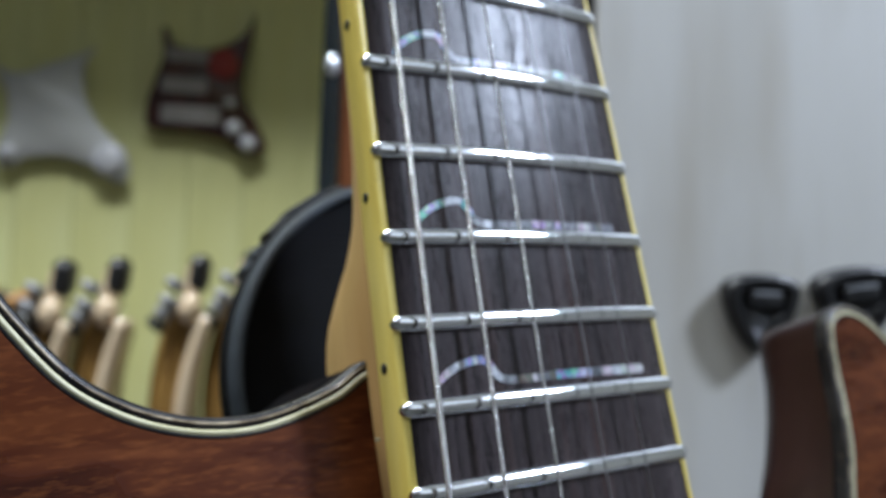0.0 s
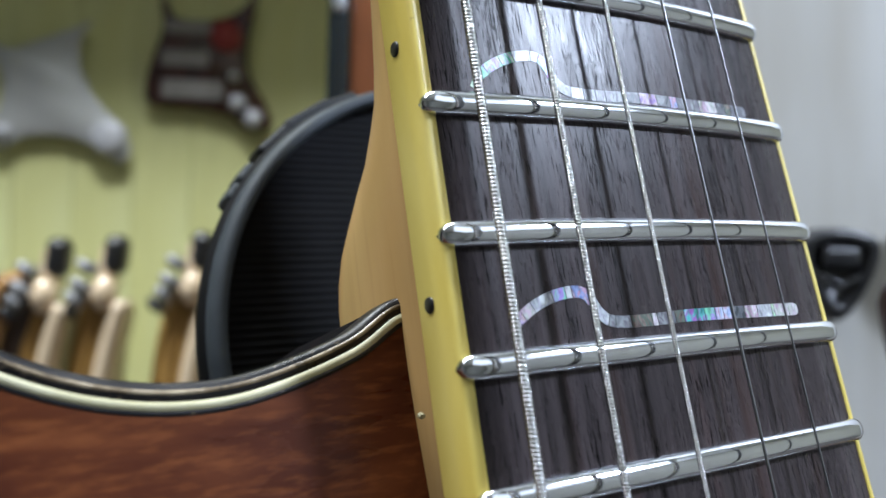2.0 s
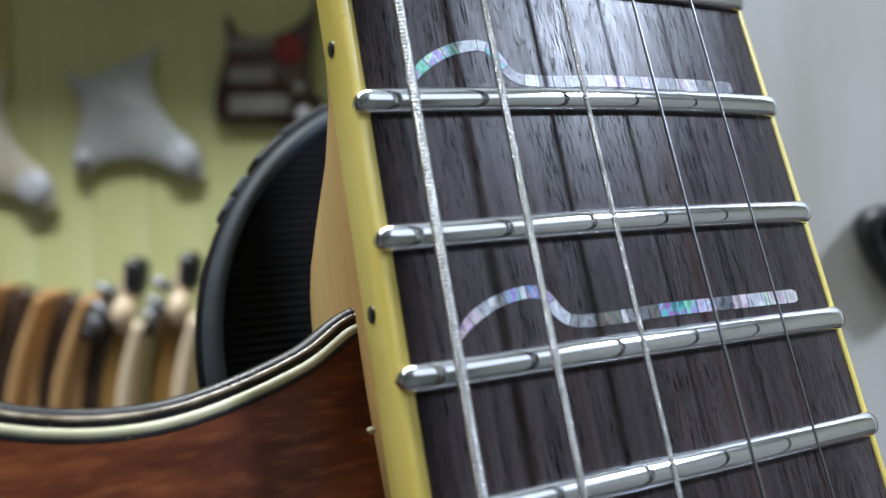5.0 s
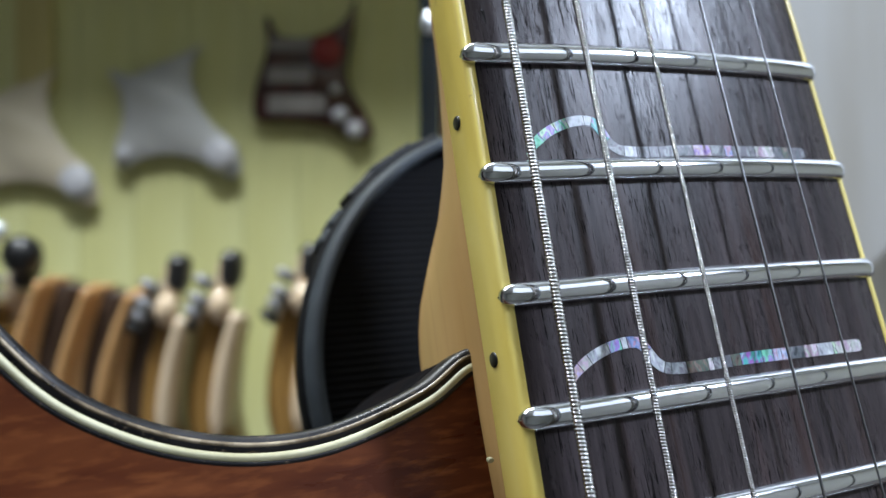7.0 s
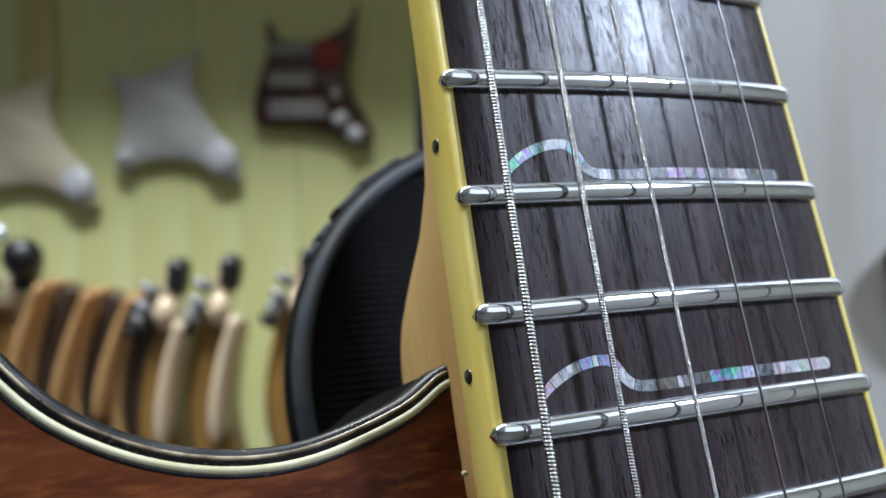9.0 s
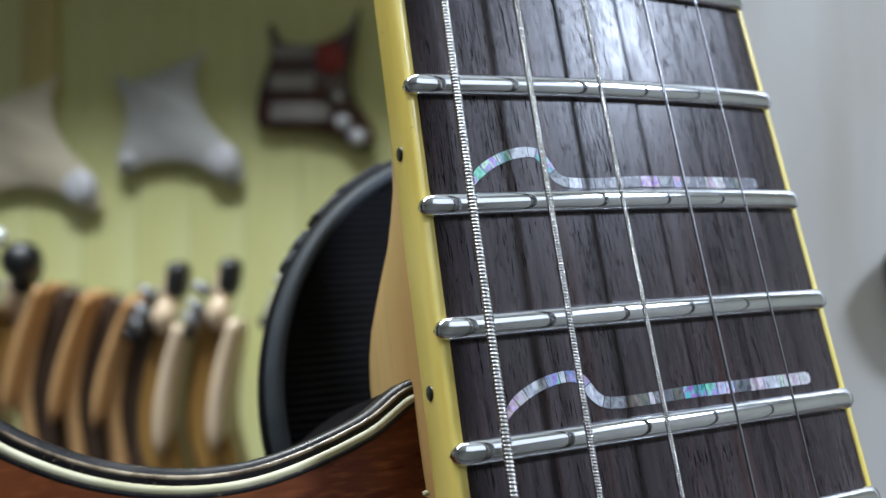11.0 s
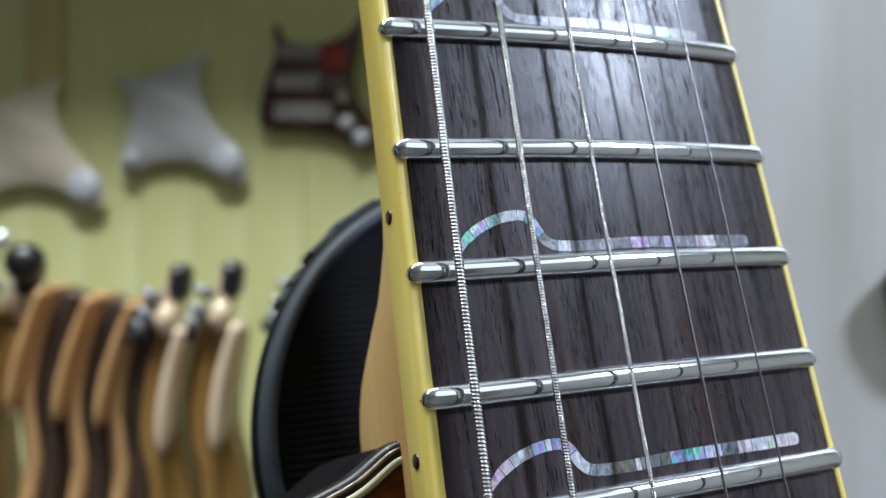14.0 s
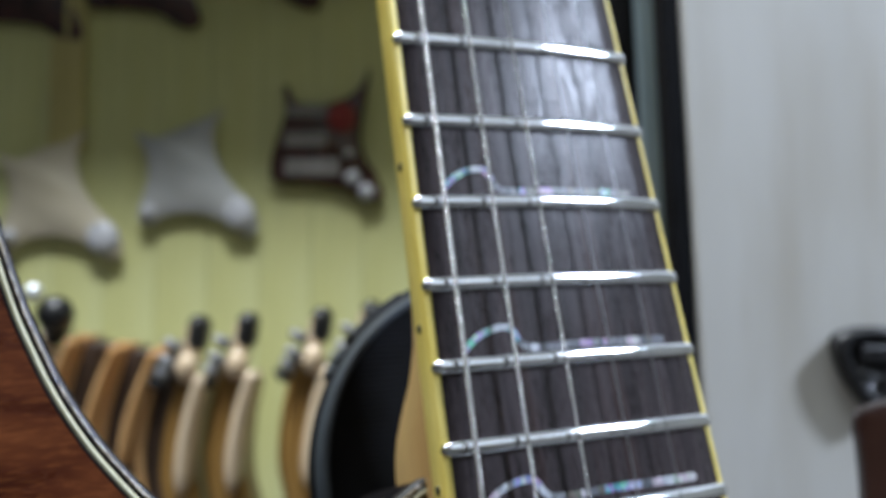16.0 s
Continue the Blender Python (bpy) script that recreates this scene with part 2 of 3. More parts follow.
DARK_EDGE = grained("black_teal_edge", [(0.3, (0.008, 0.013, 0.015)), (0.7, (0.022, 0.032, 0.036))], 40, (1, 1, 0.3), (0.15, 0.25), 0.03, 0.0002, coat=0.7)
TEAL_EDGE = grained("dark_teal_edge", [(0.3, (0.16, 0.21, 0.23)), (0.7, (0.25, 0.31, 0.33))], 40, (1, 1, 0.3), (0.15, 0.25), 0.03, 0.0002, coat=0.7)


def shell(name, low, mid, high):
    shifted = (mid[2] * 0.8, mid[0] * 0.9, mid[1])
    return grained(name, [(0.30, low), (0.42, mid), (0.50, shifted), (0.58, high), (0.70, mid)], 620, (1.0, 0.3, 0.7), (0.26, 0.40), 0.1, 0.00003, distortion=1.6,
                   fine=(2600, (1, 0.3, 0.4), (0.05, 0.055, 0.06), 0.46, 0.72), fine_mix=0.62, gloss=0.32)


SHELLS = {
    "G": shell("green_shell", (0.08, 0.38, 0.24), (0.20, 0.60, 0.42), (0.55, 0.74, 0.50)),
    "T": shell("teal_shell", (0.03, 0.20, 0.21), (0.08, 0.44, 0.42), (0.30, 0.62, 0.60)),
    "B": shell("blue_shell", (0.12, 0.18, 0.42), (0.26, 0.34, 0.60), (0.50, 0.56, 0.70)),
    "P": shell("pink_shell", (0.36, 0.24, 0.34), (0.52, 0.40, 0.50), (0.66, 0.60, 0.66)),
    "V": shell("violet_shell", (0.22, 0.14, 0.40), (0.38, 0.26, 0.56), (0.54, 0.46, 0.66)),
    "W": shell("silver_shell", (0.30, 0.34, 0.36), (0.46, 0.50, 0.52), (0.64, 0.68, 0.68)),
    "A": shell("grey_shell", (0.06, 0.07, 0.08), (0.13, 0.145, 0.16), (0.26, 0.28, 0.29)),
    "K": shell("brown_shell", (0.06, 0.045, 0.04), (0.14, 0.10, 0.085), (0.24, 0.18, 0.15)),
}
INLAY_BED = material("dark_inlay_bed", (0.020, 0.014, 0.013), 0.5)


# ---- mesh helpers ----
def finish(bm, smooth=True):
    bmesh.ops.recalc_face_normals(bm, faces=bm.faces)
    for f in bm.faces:
        f.smooth = smooth
    return bm


def part(name, bm, mat, parent=None, label=""):
    me = bpy.data.meshes.new(name)
    bm.to_mesh(me)
    bm.free()
    me.materials.append(mat)
    ob = new(name, me)
    if parent is not None:
        ob.parent = parent
    if label:
        tagged(ob, label)
    return ob


def holder(name, m, label, category, group=""):
    ob = new(name)
    ob.empty_display_size = 0.02
    ob.matrix_world = m
    return tagged(ob, label, category, group)


def box(bm, x0, x1, y0, y1, z0, z1, bevel=0.0, segments=2):
    v = bmesh.ops.create_cube(bm, size=1.0, matrix=Matrix.LocRotScale(((x0 + x1) / 2, (y0 + y1) / 2, (z0 + z1) / 2), None, (x1 - x0, y1 - y0, z1 - z0)))["verts"]
    if bevel:
        edges = {e for a in v for e in a.link_edges}
        bmesh.ops.bevel(bm, geom=list(edges), offset=bevel, segments=segments, affect="EDGES", profile=0.5)
    return bm


def boxed(*a, **k):
    return finish(box(bmesh.new(), *a, **k), smooth=False)


def lofted(rings, closed_ring=True, cap=True):
    """A skin over rings of equally many points."""
    bm = bmesh.new()
    vs = [[bm.verts.new(p) for p in r] for r in rings]
    k = len(vs[0])
    for a, b in zip(vs, vs[1:]):
        for i in range(k if closed_ring else k - 1):
            j = (i + 1) % k
            bm.faces.new((a[i], a[j], b[j], b[i]))
    if cap and closed_ring:
        bm.faces.new(vs[0])
        bm.faces.new(vs[-1])
    return finish(bm)


def turned(profile, steps=32, axis="y"):
    """A lathe shape from (radius, height) pairs round an axis."""
    rings = []
    for r, h in profile:
        ring = []
        for i in range(steps):
            a = 2 * math.pi * i / steps
            c, s = max(r, 1e-6) * math.cos(a), max(r, 1e-6) * math.sin(a)
            ring.append((c, h, s) if axis == "y" else (c, s, h))
        rings.append(ring)
    return lofted(rings)


def smooth_curve(points, per=8, closed=True):
    """Catmull-Rom through the points."""
    out, n = [], len(points)
    for i in range(n if closed else n - 1):
        p = [Vector(points[(i + k) % n] if closed else points[min(max(i + k, 0), n - 1)]) for k in (-1, 0, 1, 2)]
        for s in range(per):
            t = s / per
            out.append(0.5 * ((2 * p[1]) + (p[2] - p[0]) * t + (2 * p[0] - 5 * p[1] + 4 * p[2] - p[3]) * t * t + (3 * p[1] - p[0] - 3 * p[2] + p[3]) * t ** 3))
    if not closed:
        out.append(Vector(points[-1]))
    return out


def inset(points, d):
    """A closed 2D line moved inwards by d (the line runs clockwise)."""
    out, n = [], len(points)
    for i in range(n):
        t = points[(i + 1) % n] - points[i - 1]
        t.normalize()
        out.append(points[i] + Vector((t.y, -t.x)) * d)
    return out


# ---- the setting ----
def structure(name, bm, mat, label=""):
    return tagged(part(name, bm, mat), label or name.replace("_", " "), "", "", "structure")


COUNTER_Z = BASE - 0.351
structure("floor", boxed(-2.6, 2.6, -2.6, 1.1, -0.1, 0.0), FLOOR, "grey shop floor")
structure("ceiling", boxed(-2.6, 2.6, -2.6, 1.1, 2.75, 2.85), CEILING, "plain white ceiling")
structure("wall_left", boxed(-2.7, -2.6, -2.6, 1.1, 0, 2.75), PLASTER, "plain unseen wall")
# Whiter than the other walls: an unseen reflector to brighten the frets.
structure("wall_right", boxed(2.6, 2.7, -2.6, 1.1, 0, 2.75), CEILING, "plain unseen wall")
structure("wall_front", boxed(-2.6, 2.6, -2.7, -2.6, 0, 2.75), PLASTER, "plain unseen wall")
wall_back = structure("wall_back", boxed(-2.6, 2.6, 0.962, 1.1, 0, 2.75), GREEN_PAINT, "pale green painted plank wall")
# Unseen counter, kept dark so the frets' lower edges reflect dark.
structure("counter", boxed(-1.4, 1.4, -0.15, 0.962, COUNTER_Z - 0.04, COUNTER_Z, bevel=0.004), COUNTER, "unseen dark wooden counter top")

# ---- the electric guitar: x across the neck, y into the body, z along the neck to the nut ----
GUITAR = Matrix.Translation((0, 0, BASE)) @ Matrix(((0.90433, -0.39671, -0.15750, 0), (0.42498, 0.87124, 0.24563, 0), (0.03977, -0.28906, 0.95649, 0), (0, 0, 0, 1)))
guitar = holder("electric_guitar", GUITAR, "double-cutaway electric guitar with reddish mahogany body and cream-bound rosewood fretboard", "guitar")
SCALE = 0.6191


def fret_z(n):
    return (0.66630 - (1 - 2 ** (-n / 12))) * SCALE - 0.0002


def edge_left(z):
    return -0.02742 + 0.0253 * z


def edge_right(z):
    return 0.02602 - 0.0087 * z


CROWN = 0.305


def board_y(x):
    return -(math.sqrt(CROWN ** 2 - x * x) - math.sqrt(CROWN ** 2 - 0.0266 ** 2))


NUT_Z, END_Z = fret_z(0), fret_z(22) - 0.008
BIND = 0.0013


def fretboard():
    rings = []
    for k in range(41):
        z = END_Z + (NUT_Z - END_Z) * k / 40
        a, b = edge_left(z) + BIND, edge_right(z) - BIND
        top = [(a + (b - a) * i / 14, board_y(a + (b - a) * i / 14), z) for i in range(15)]
        rings.append(top + [(b, 0.0054, z), (a, 0.0054, z)])
    bm = lofted(rings)
    for f in bm.faces:
        f.smooth = abs(f.normal.x) < 0.5 and f.normal.y < 0
    return bm


def board_binding(edge, side):
    rings = []
    for k in range(41):
        z = END_Z + (NUT_Z - END_Z) * k / 40
        o = edge(z)
        i = o - side * BIND
        r = 0.0004
        rings.append([(i, 0.0054, z), (o, 0.0054, z), (o, r, z), (o - side * r * 0.3, r * 0.3, z), (o - side * r, -0.00004, z), (i, board_y(i) - 0.00002, z)])
    return lofted(rings)


part("fretboard", fretboard(), ROSEWOOD, guitar, "dark rosewood fretboard with fine open grain")
part("board_binding", board_binding(edge_left, -1), CREAM, guitar, "aged yellow cream binding")
part("board_binding", board_binding(edge_right, 1), CREAM, guitar, "aged yellow cream binding")


def fret(n):
    z = fret_z(n)
    a, b = edge_left(z) - 0.00005, edge_right(z) + 0.0001
    w, h = 0.00130, 0.00132
    rings = []
    steps = 26
    ends = [0.02, 0.35, 0.62, 0.82, 0.94, 1.0]
    e_len = 0.0017
    xs = [(a + e_len * (1 - math.cos(math.asin(s))), s) for s in ends]
    xs += [(a + e_len + (b - a - 2 * e_len) * i / steps, 1.0) for i in range(1, steps)]
    xs += [(b - e_len * (1 - math.cos(math.asin(s))), s) for s in reversed(ends)]
    for x, s in xs:
        y0 = board_y(x) + 0.0001
        ring = []
        for i in range(11):
            t = math.pi * i / 10
            c = math.cos(t)
            ring.append((x, y0 - h * (0.12 + 0.88 * s) * math.sin(t) ** 0.60, z + w * (0.10 + 0.90 * s) * c))
        ring += [(x, y0 + 0.0004, z - w * 0.8 * s), (x, y0 + 0.0004, z + w * 0.8 * s)]
        rings.append(ring)
    return lofted(rings)


for n in range(1, 23):
    part("fret", fret(n), STEEL, guitar, "polished nickel fret wire with rounded end" if n == 19 else "")


def slip(line, s0, s1, z_low, halves, lift):
    """One slip of the wavy strip, between two shares of its length."""
    bm = bmesh.new()
    n = len(line) - 1
    rows = []
    steps = max(2, int((s1 - s0) * n) + 1)
    for i in range(steps + 1):
        s = s0 + (s1 - s0) * i / steps
        f = min(s * n, n - 1e-6)
        q = int(f)
        p = line[q].lerp(line[q + 1], f - q)
        t = (line[min(q + 2, n)] - line[max(q - 1, 0)]).normalized()
        hw = (halves[0] + (halves[1] - halves[0]) * s) * min(1.0, 0.5 + 9 * s, 0.6 + 30 * (1 - s))
        nrm = Vector((-t.y, t.x)) * hw
        row = []
        for e in (p + nrm, p - nrm):
            x = e.x / 1000
            row += [bm.verts.new((x, board_y(x) - lift, e.y / 1000 + z_low)), bm.verts.new((x, board_y(x) + 0.0006, e.y / 1000 + z_low))]
        rows.append(row)
    for a, c in zip(rows, rows[1:]):
        for q in ((a[0], c[0], c[2], a[2]), (a[0], a[1], c[1], c[0]), (a[2], c[2], c[3], a[3])):
            bm.faces.new(q)
    for a in (rows[0], rows[-1]):
        bm.faces.new((a[0], a[2], a[3], a[1]))
    return finish(bm, smooth=False)


def even(line, count):
    """The same line, cut into even lengths."""
    run = [0.0]
    for a, c in zip(line, line[1:]):
        run.append(run[-1] + (c - a).length)
    out, j = [], 0
    for i in range(count + 1):
        want = run[-1] * i / count
        while j < len(run) - 2 and run[j + 1] < want:
            j += 1
        out.append(line[j].lerp(line[j + 1], min(1.0, max(0.0, (want - run[j]) / (run[j + 1] - run[j])))))
    return out


WAVE = [(-21.4, 2.7), (-20.2, 4.0), (-18.4, 5.1), (-16.2, 5.9), (-14.0, 6.25), (-12.5, 6.1), (-11.6, 5.3), (-11.0, 4.2), (-10.0, 3.3), (-8.4, 2.95), (-4.5, 2.9), (1.0, 3.05), (9.0, 3.0), (20.0, 2.95)]
for n, grow, slips in ((15, 1.2, "TGTWBAATKVAKAKGAK"), (17, 1.08, "GGGWWTAWAAAAVABAAPAKA"), (19, 1.0, "VPWGWBWAAKPAKTGBBAPWGPP"), (21, 0.9, "GWBAPKWTABWAPAW")):
    shape = [(x * (1 - 0.012 * (19 - n)), (z if grow <= 1 else 2.3 + (z - 2.95) * grow * 1.05 - 0.1) * (1 if n < 20 else 0.85)) for x, z in WAVE]
    line = even(smooth_curve([Vector(p) for p in shape], 6, closed=False), 120)
    strip = part("inlay", slip(line, 0.0, 1.0, fret_z(n), (0.53, 0.70), 0.00002), INLAY_BED, guitar, "wavy abalone shell inlay, green, blue and pink")
    cuts = [0.0] + [(k + random.uniform(-0.45, 0.45)) / len(slips) for k in range(1, len(slips))] + [1.0]
    for k, c in enumerate(slips):
        part("shell_slip", slip(line, cuts[k] + 0.0012, cuts[k + 1] - 0.0012, fret_z(n), (0.55, 0.72), 0.00006), SHELLS[c], strip)


def side_dot(z):
    bm = turned([(0.0008, 0), (0.0008, 0.0005), (0.00072, 0.0006)], 20, "z")
    x = edge_left(z)
    bm.transform(Matrix.Translation((x + 0.00045, 0.0034, z)) @ Matrix.Rotation(radians(-90), 4, "Y"))
    return bm


for n in (15, 17, 19, 21):
    part("side_dot", side_dot((fret_z(n) + fret_z(n - 1)) / 2 + 0.0004), DOT, guitar, "small black side marker dot")


# neck and heel
def neck():
    rings = []
    zs = [-0.040, 0.0, 0.008, 0.011, 0.014, 0.017, 0.020, 0.023, 0.026, 0.029, 0.032, 0.036, 0.043, 0.052, 0.065, 0.1, 0.2, 0.3, NUT_Z, NUT_Z + 0.01]
    for z in zs:
        power = float(np.interp(z, (0.010, 0.0165, 0.021, 0.026, 0.031, 0.040), (14, 9, 5, 3.2, 2.4, 2.1)))
        depth = float(np.interp(z, (0.014, 0.026, 0.036, 0.05, 0.08), (0.0245, 0.0224, 0.0205, 0.0182, 0.0155)))
        a, b = edge_left(z) + 0.0017, edge_right(z) - 0.0002
        mid, half = (a + b) / 2, (b - a) / 2
        ring = []
        for i in range(49):
            t = math.pi * i / 48
            c, d = math.cos(t), math.sin(t)
            ring.append((mid - half * math.copysign(abs(c) ** (2 / power), c), 0.0053 + depth * abs(d) ** (2 / power), z))
        rings.append(ring)
    return lofted(rings)


part("neck", neck(), MAPLE, guitar, "plain light maple neck with rounded heel")

# body outline, clockwise seen from the front (x right, z up), at the pale line of the purfling
OUTLINE = [(-0.0255, 0.0072), (-0.0315, 0.0040), (-0.0410, 0.0012), (-0.0485, 0.0007), (-0.0560, 0.0020), (-0.0630, 0.0049), (-0.0690, 0.0092), (-0.0750, 0.0165),
           (-0.0788, 0.0222), (-0.0822, 0.0285), (-0.0850, 0.0352), (-0.0873, 0.0415), (-0.0900, 0.0510), (-0.0930, 0.0610), (-0.0985, 0.0680), (-0.1060, 0.0670), (-0.1130, 0.0570),
           (-0.1230, 0.0300), (-0.1340, -0.0200), (-0.1330, -0.0800), (-0.1330, -0.1300), (-0.1600, -0.1900), (-0.1680, -0.2500), (-0.1300, -0.3150), (-0.0600, -0.3450),
           (0.0, -0.3500), (0.0600, -0.3450), (0.1300, -0.3150), (0.1680, -0.2500), (0.1600, -0.1900), (0.1330, -0.1300), (0.1370, -0.0800), (0.1380, -0.0400),
           (0.1300, -0.0180), (0.1210, -0.0020), (0.1110, 0.0085), (0.1030, 0.0125), (0.0962, 0.0115), (0.0935, 0.0070), (0.0915, -0.0042), (0.0895, -0.0127), (0.0860, -0.0230),
           (0.0780, -0.0390), (0.0600, -0.0460), (0.0420, -0.0460), (0.0290, -0.0370), (0.0180, -0.0200), (0.0, -0.0050), (-0.0140, 0.0020), (-0.0215, 0.0060)]
EDGE = smooth_curve([Vector(p) for p in reversed(OUTLINE)], 8)
FACE_Y, BACK_Y = 0.012, 0.046


def swell(z):
    """The top rises gently from the cutaway to the middle of the body."""
    s = min(max((0.004 - z) / 0.024, 0), 1)
    return 0.0016 * s * s * (3 - 2 * s)


def ring_at(d, y):
    return [(p.x, y - swell(p.y), p.y) for p in inset(EDGE, d)]


def body_face():
    """Flat near the cutaway, swelling towards the middle."""
    inner = inset(EDGE, 0.0010)
    bm = bmesh.new()
    bm.faces.new([bm.verts.new((p.x, FACE_Y, p.y)) for p in inner])
    bmesh.ops.triangulate(bm, faces=bm.faces)
    for n in range(1, 60):
        bmesh.ops.bisect_plane(bm, geom=bm.verts[:] + bm.edges[:] + bm.faces[:], plane_co=(0, FACE_Y, 0.004 - 0.0012 * n), plane_no=(0, 0, 1))
    for v in bm.verts:
        v.co.y -= swell(v.co.z)
    return finish(bm, smooth=False)


def strip(d0, d1, y0, y1, round_over=0.0):
    rings = [ring_at(d0, y1), ring_at(d0, y0)]
    if round_over:
        rings = [ring_at(d0, y1), ring_at(d0, y0 + round_over), ring_at(d0 + round_over * 0.3, y0 + round_over * 0.3), ring_at(d0 + round_over, y0)]
    rings += [ring_at(d1, y0), ring_at(d1, y1)]
    bm = lofted(rings, cap=False)
    return bm


def splay(p):
    """Leans the treble horn's inner flank outwards to the back, fitting the camera's view."""
    k = max(0.0, 1 - abs(p.x - 0.092) / 0.035) if p.y > -0.06 and p.x > 0.06 else 0.0
    return 0.018 * k


def body_side():
    base = inset(EDGE, -0.0016)
    rings = []
    for y in (FACE_Y + 0.0028, FACE_Y + 0.012, FACE_Y + 0.024, BACK_Y - 0.003, BACK_Y - 0.0008, BACK_Y):
        s = (y - FACE_Y) / (BACK_Y - FACE_Y)
        pull = 0.003 * max(0, s - 0.9) * 10
        pts = inset(base, pull) if pull else base
        rings.append([(p.x + splay(p) * s, y, p.y) for p in pts])
    return lofted(rings)


part("body_face", body_face(), MAHOGANY, guitar, "glossy reddish-brown mahogany top")
# Bass half gets the shade-darkened colour, treble half the wood's own red-brown.
for sign, side_mat, words in ((-1, SHADED_SIDE, "body side darkened for its shade"), (1, RED_SIDE, "dark red-brown stained body side")):
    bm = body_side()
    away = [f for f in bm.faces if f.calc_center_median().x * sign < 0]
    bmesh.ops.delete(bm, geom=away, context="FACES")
    part("body_side", bm, side_mat, guitar, words)
part("body_binding", strip(-0.0019, -0.0001, FACE_Y - 0.0001, FACE_Y + 0.003, 0.0007), BLACK, guitar, "worn glossy black edge binding")
part("worn_line", strip(-0.00115, -0.00072, FACE_Y - 0.00015, FACE_Y + 0.001), WORN_EDGE, guitar, "worn shiny tan line along the black edge")
part("purfling", strip(-0.00015, 0.00065, FACE_Y - 0.00012, FACE_Y + 0.001), PALE, guitar, "pale cream purfling line")
part("purfling", strip(0.0005, 0.0011, FACE_Y - 0.00004, FACE_Y + 0.001), BLACK, guitar, "thin black purfling line")


# strings
def string_at(x0, slope, height, z):
    return Vector((x0 + slope * z, -height + 0.004 * z * 0.6, z))


def wound_string(x0, slope, height, r, pitch):
    rings, per, seg = [], 6, 12
    z0, z1 = -0.034, 0.112
    stops = [-0.21, -0.035] + [z0 + pitch * i / per for i in range(int((z1 - z0) / pitch) * per)] + [0.113, NUT_Z]
    for z in stops:
        c = string_at(x0, slope, height, z)
        ring = []
        for i in range(seg):
            a = 2 * math.pi * i / seg
            u = (z / pitch + i / seg) % 1.0
            rr = r * (0.62 + 0.38 * math.sqrt(max(0.0, math.sin(math.pi * u)))) if z0 <= z <= z1 else r * 0.95
            ring.append((c.x + rr * math.cos(a), c.y + rr * math.sin(a), z))
        rings.append(ring)
    return lofted(rings)


def plain_string(x0, slope, height, r):
    rings = []
    for k in range(41):
        z = -0.21 + (NUT_Z + 0.21) * k / 40
        c = string_at(x0, slope, height, z)
        rings.append([(c.x + r * math.cos(2 * math.pi * i / 10), c.y + r * math.sin(2 * math.pi * i / 10), z) for i in range(10)])
    return lofted(rings)


for x0, slope, height, r, pitch in ((-0.02330, 0.0328, 0.0036, 0.00053, 0.00038), (-0.01416, 0.0294, 0.0038, 0.00040, 0.00031), (-0.00457, 0.0206, 0.0039, 0.00029, 0.00025)):
    part("string", wound_string(x0, slope, height, r, pitch), WOUND, guitar, "wound nickel string")
for x0, slope, height, r in ((0.00471, 0.0144, 0.0039, 0.00017), (0.01338, 0.0087, 0.0037, 0.00013)):
    part("string", plain_string(x0, slope, height, r), STRING_STEEL, guitar, "thin plain steel string")
part("bridge", boxed(-0.036, 0.036, -0.0042, 0.011, -0.216, -0.206, bevel=0.002), CHROME, guitar, "chrome bridge bar")
part("nut", boxed(-0.0195, 0.0235, -0.0030, 0.0054, NUT_Z - 0.001, NUT_Z + 0.004, bevel=0.0006), PALE, guitar, "pale bone nut")

# a small chip of bare wood on the edge beside the neck
chip = bmesh.new()
bmesh.ops.create_icosphere(chip, subdivisions=2, radius=0.00034, matrix=Matrix.LocRotScale((-0.0276, 0.0074, -0.0033), Euler((0.3, 0.5, 0.2)), (1.3, 0.7, 1.0)))
for v in chip.verts:
    v.co += Vector((random.uniform(-1, 1), random.uniform(-1, 1), random.uniform(-1, 1))) * 0.00007
part("bare_chip", finish(chip, False), PALE, guitar, "tiny pale chip of bare wood")

# ---- the round ribbed speaker behind the neck ----
speaker = holder("round_speaker", GUITAR @ Matrix.Translation((0.0144, 0.0560, 0.0115)), "small round black speaker with ribbed grille and dark grey rim", "speaker")
part("rim", turned([(0.0430, 0.0035), (0.0431, 0.0004), (0.0433, 0.0), (0.0445, 0.0003), (0.0452, 0.0009), (0.0455, 0.0025), (0.0455, 0.006), (0.0430, 0.006)], 96), GREY_RIM, speaker, "dark grey plastic rim")
part("casing", turned([(0.0452, 0.0030), (0.0460, 0.0036), (0.0463, 0.0048), (0.0458, 0.0075), (0.036, 0.011), (0.034, 0.030), (0.0, 0.031)], 96), GRILLE, speaker, "matt black casing")
part("grille_back", turned([(0.0, 0.0042), (0.0433, 0.0042), (0.0433, 0.0062), (0.0, 0.0062)], 64), GRILLE, speaker)
PITCH = 0.00128
for k in range(-33, 34):
    z = k * PITCH
    half = math.sqrt(0.0430 ** 2 - z * z) - 0.0003
    if half > 0.003:
        ribs = bmesh.new()
        box(ribs, -half, half, 0.0029, 0.0046, z - PITCH * 0.32, z + PITCH * 0.32, bevel=0.00020, segments=2)
        part("rib", finish(ribs), GRILLE, speaker)
tip = GUITAR @ Vector((0.0144, 0.078, 0.0))
stem = part("stem", turned([(0.03, 0.0), (0.03, 0.006), (0.006, 0.010), (0.006, tip.z - COUNTER_Z)], 24, "z"), RUBBER, None)
stem.matrix_world = Matrix.Translation((tip.x, tip.y, COUNTER_Z))
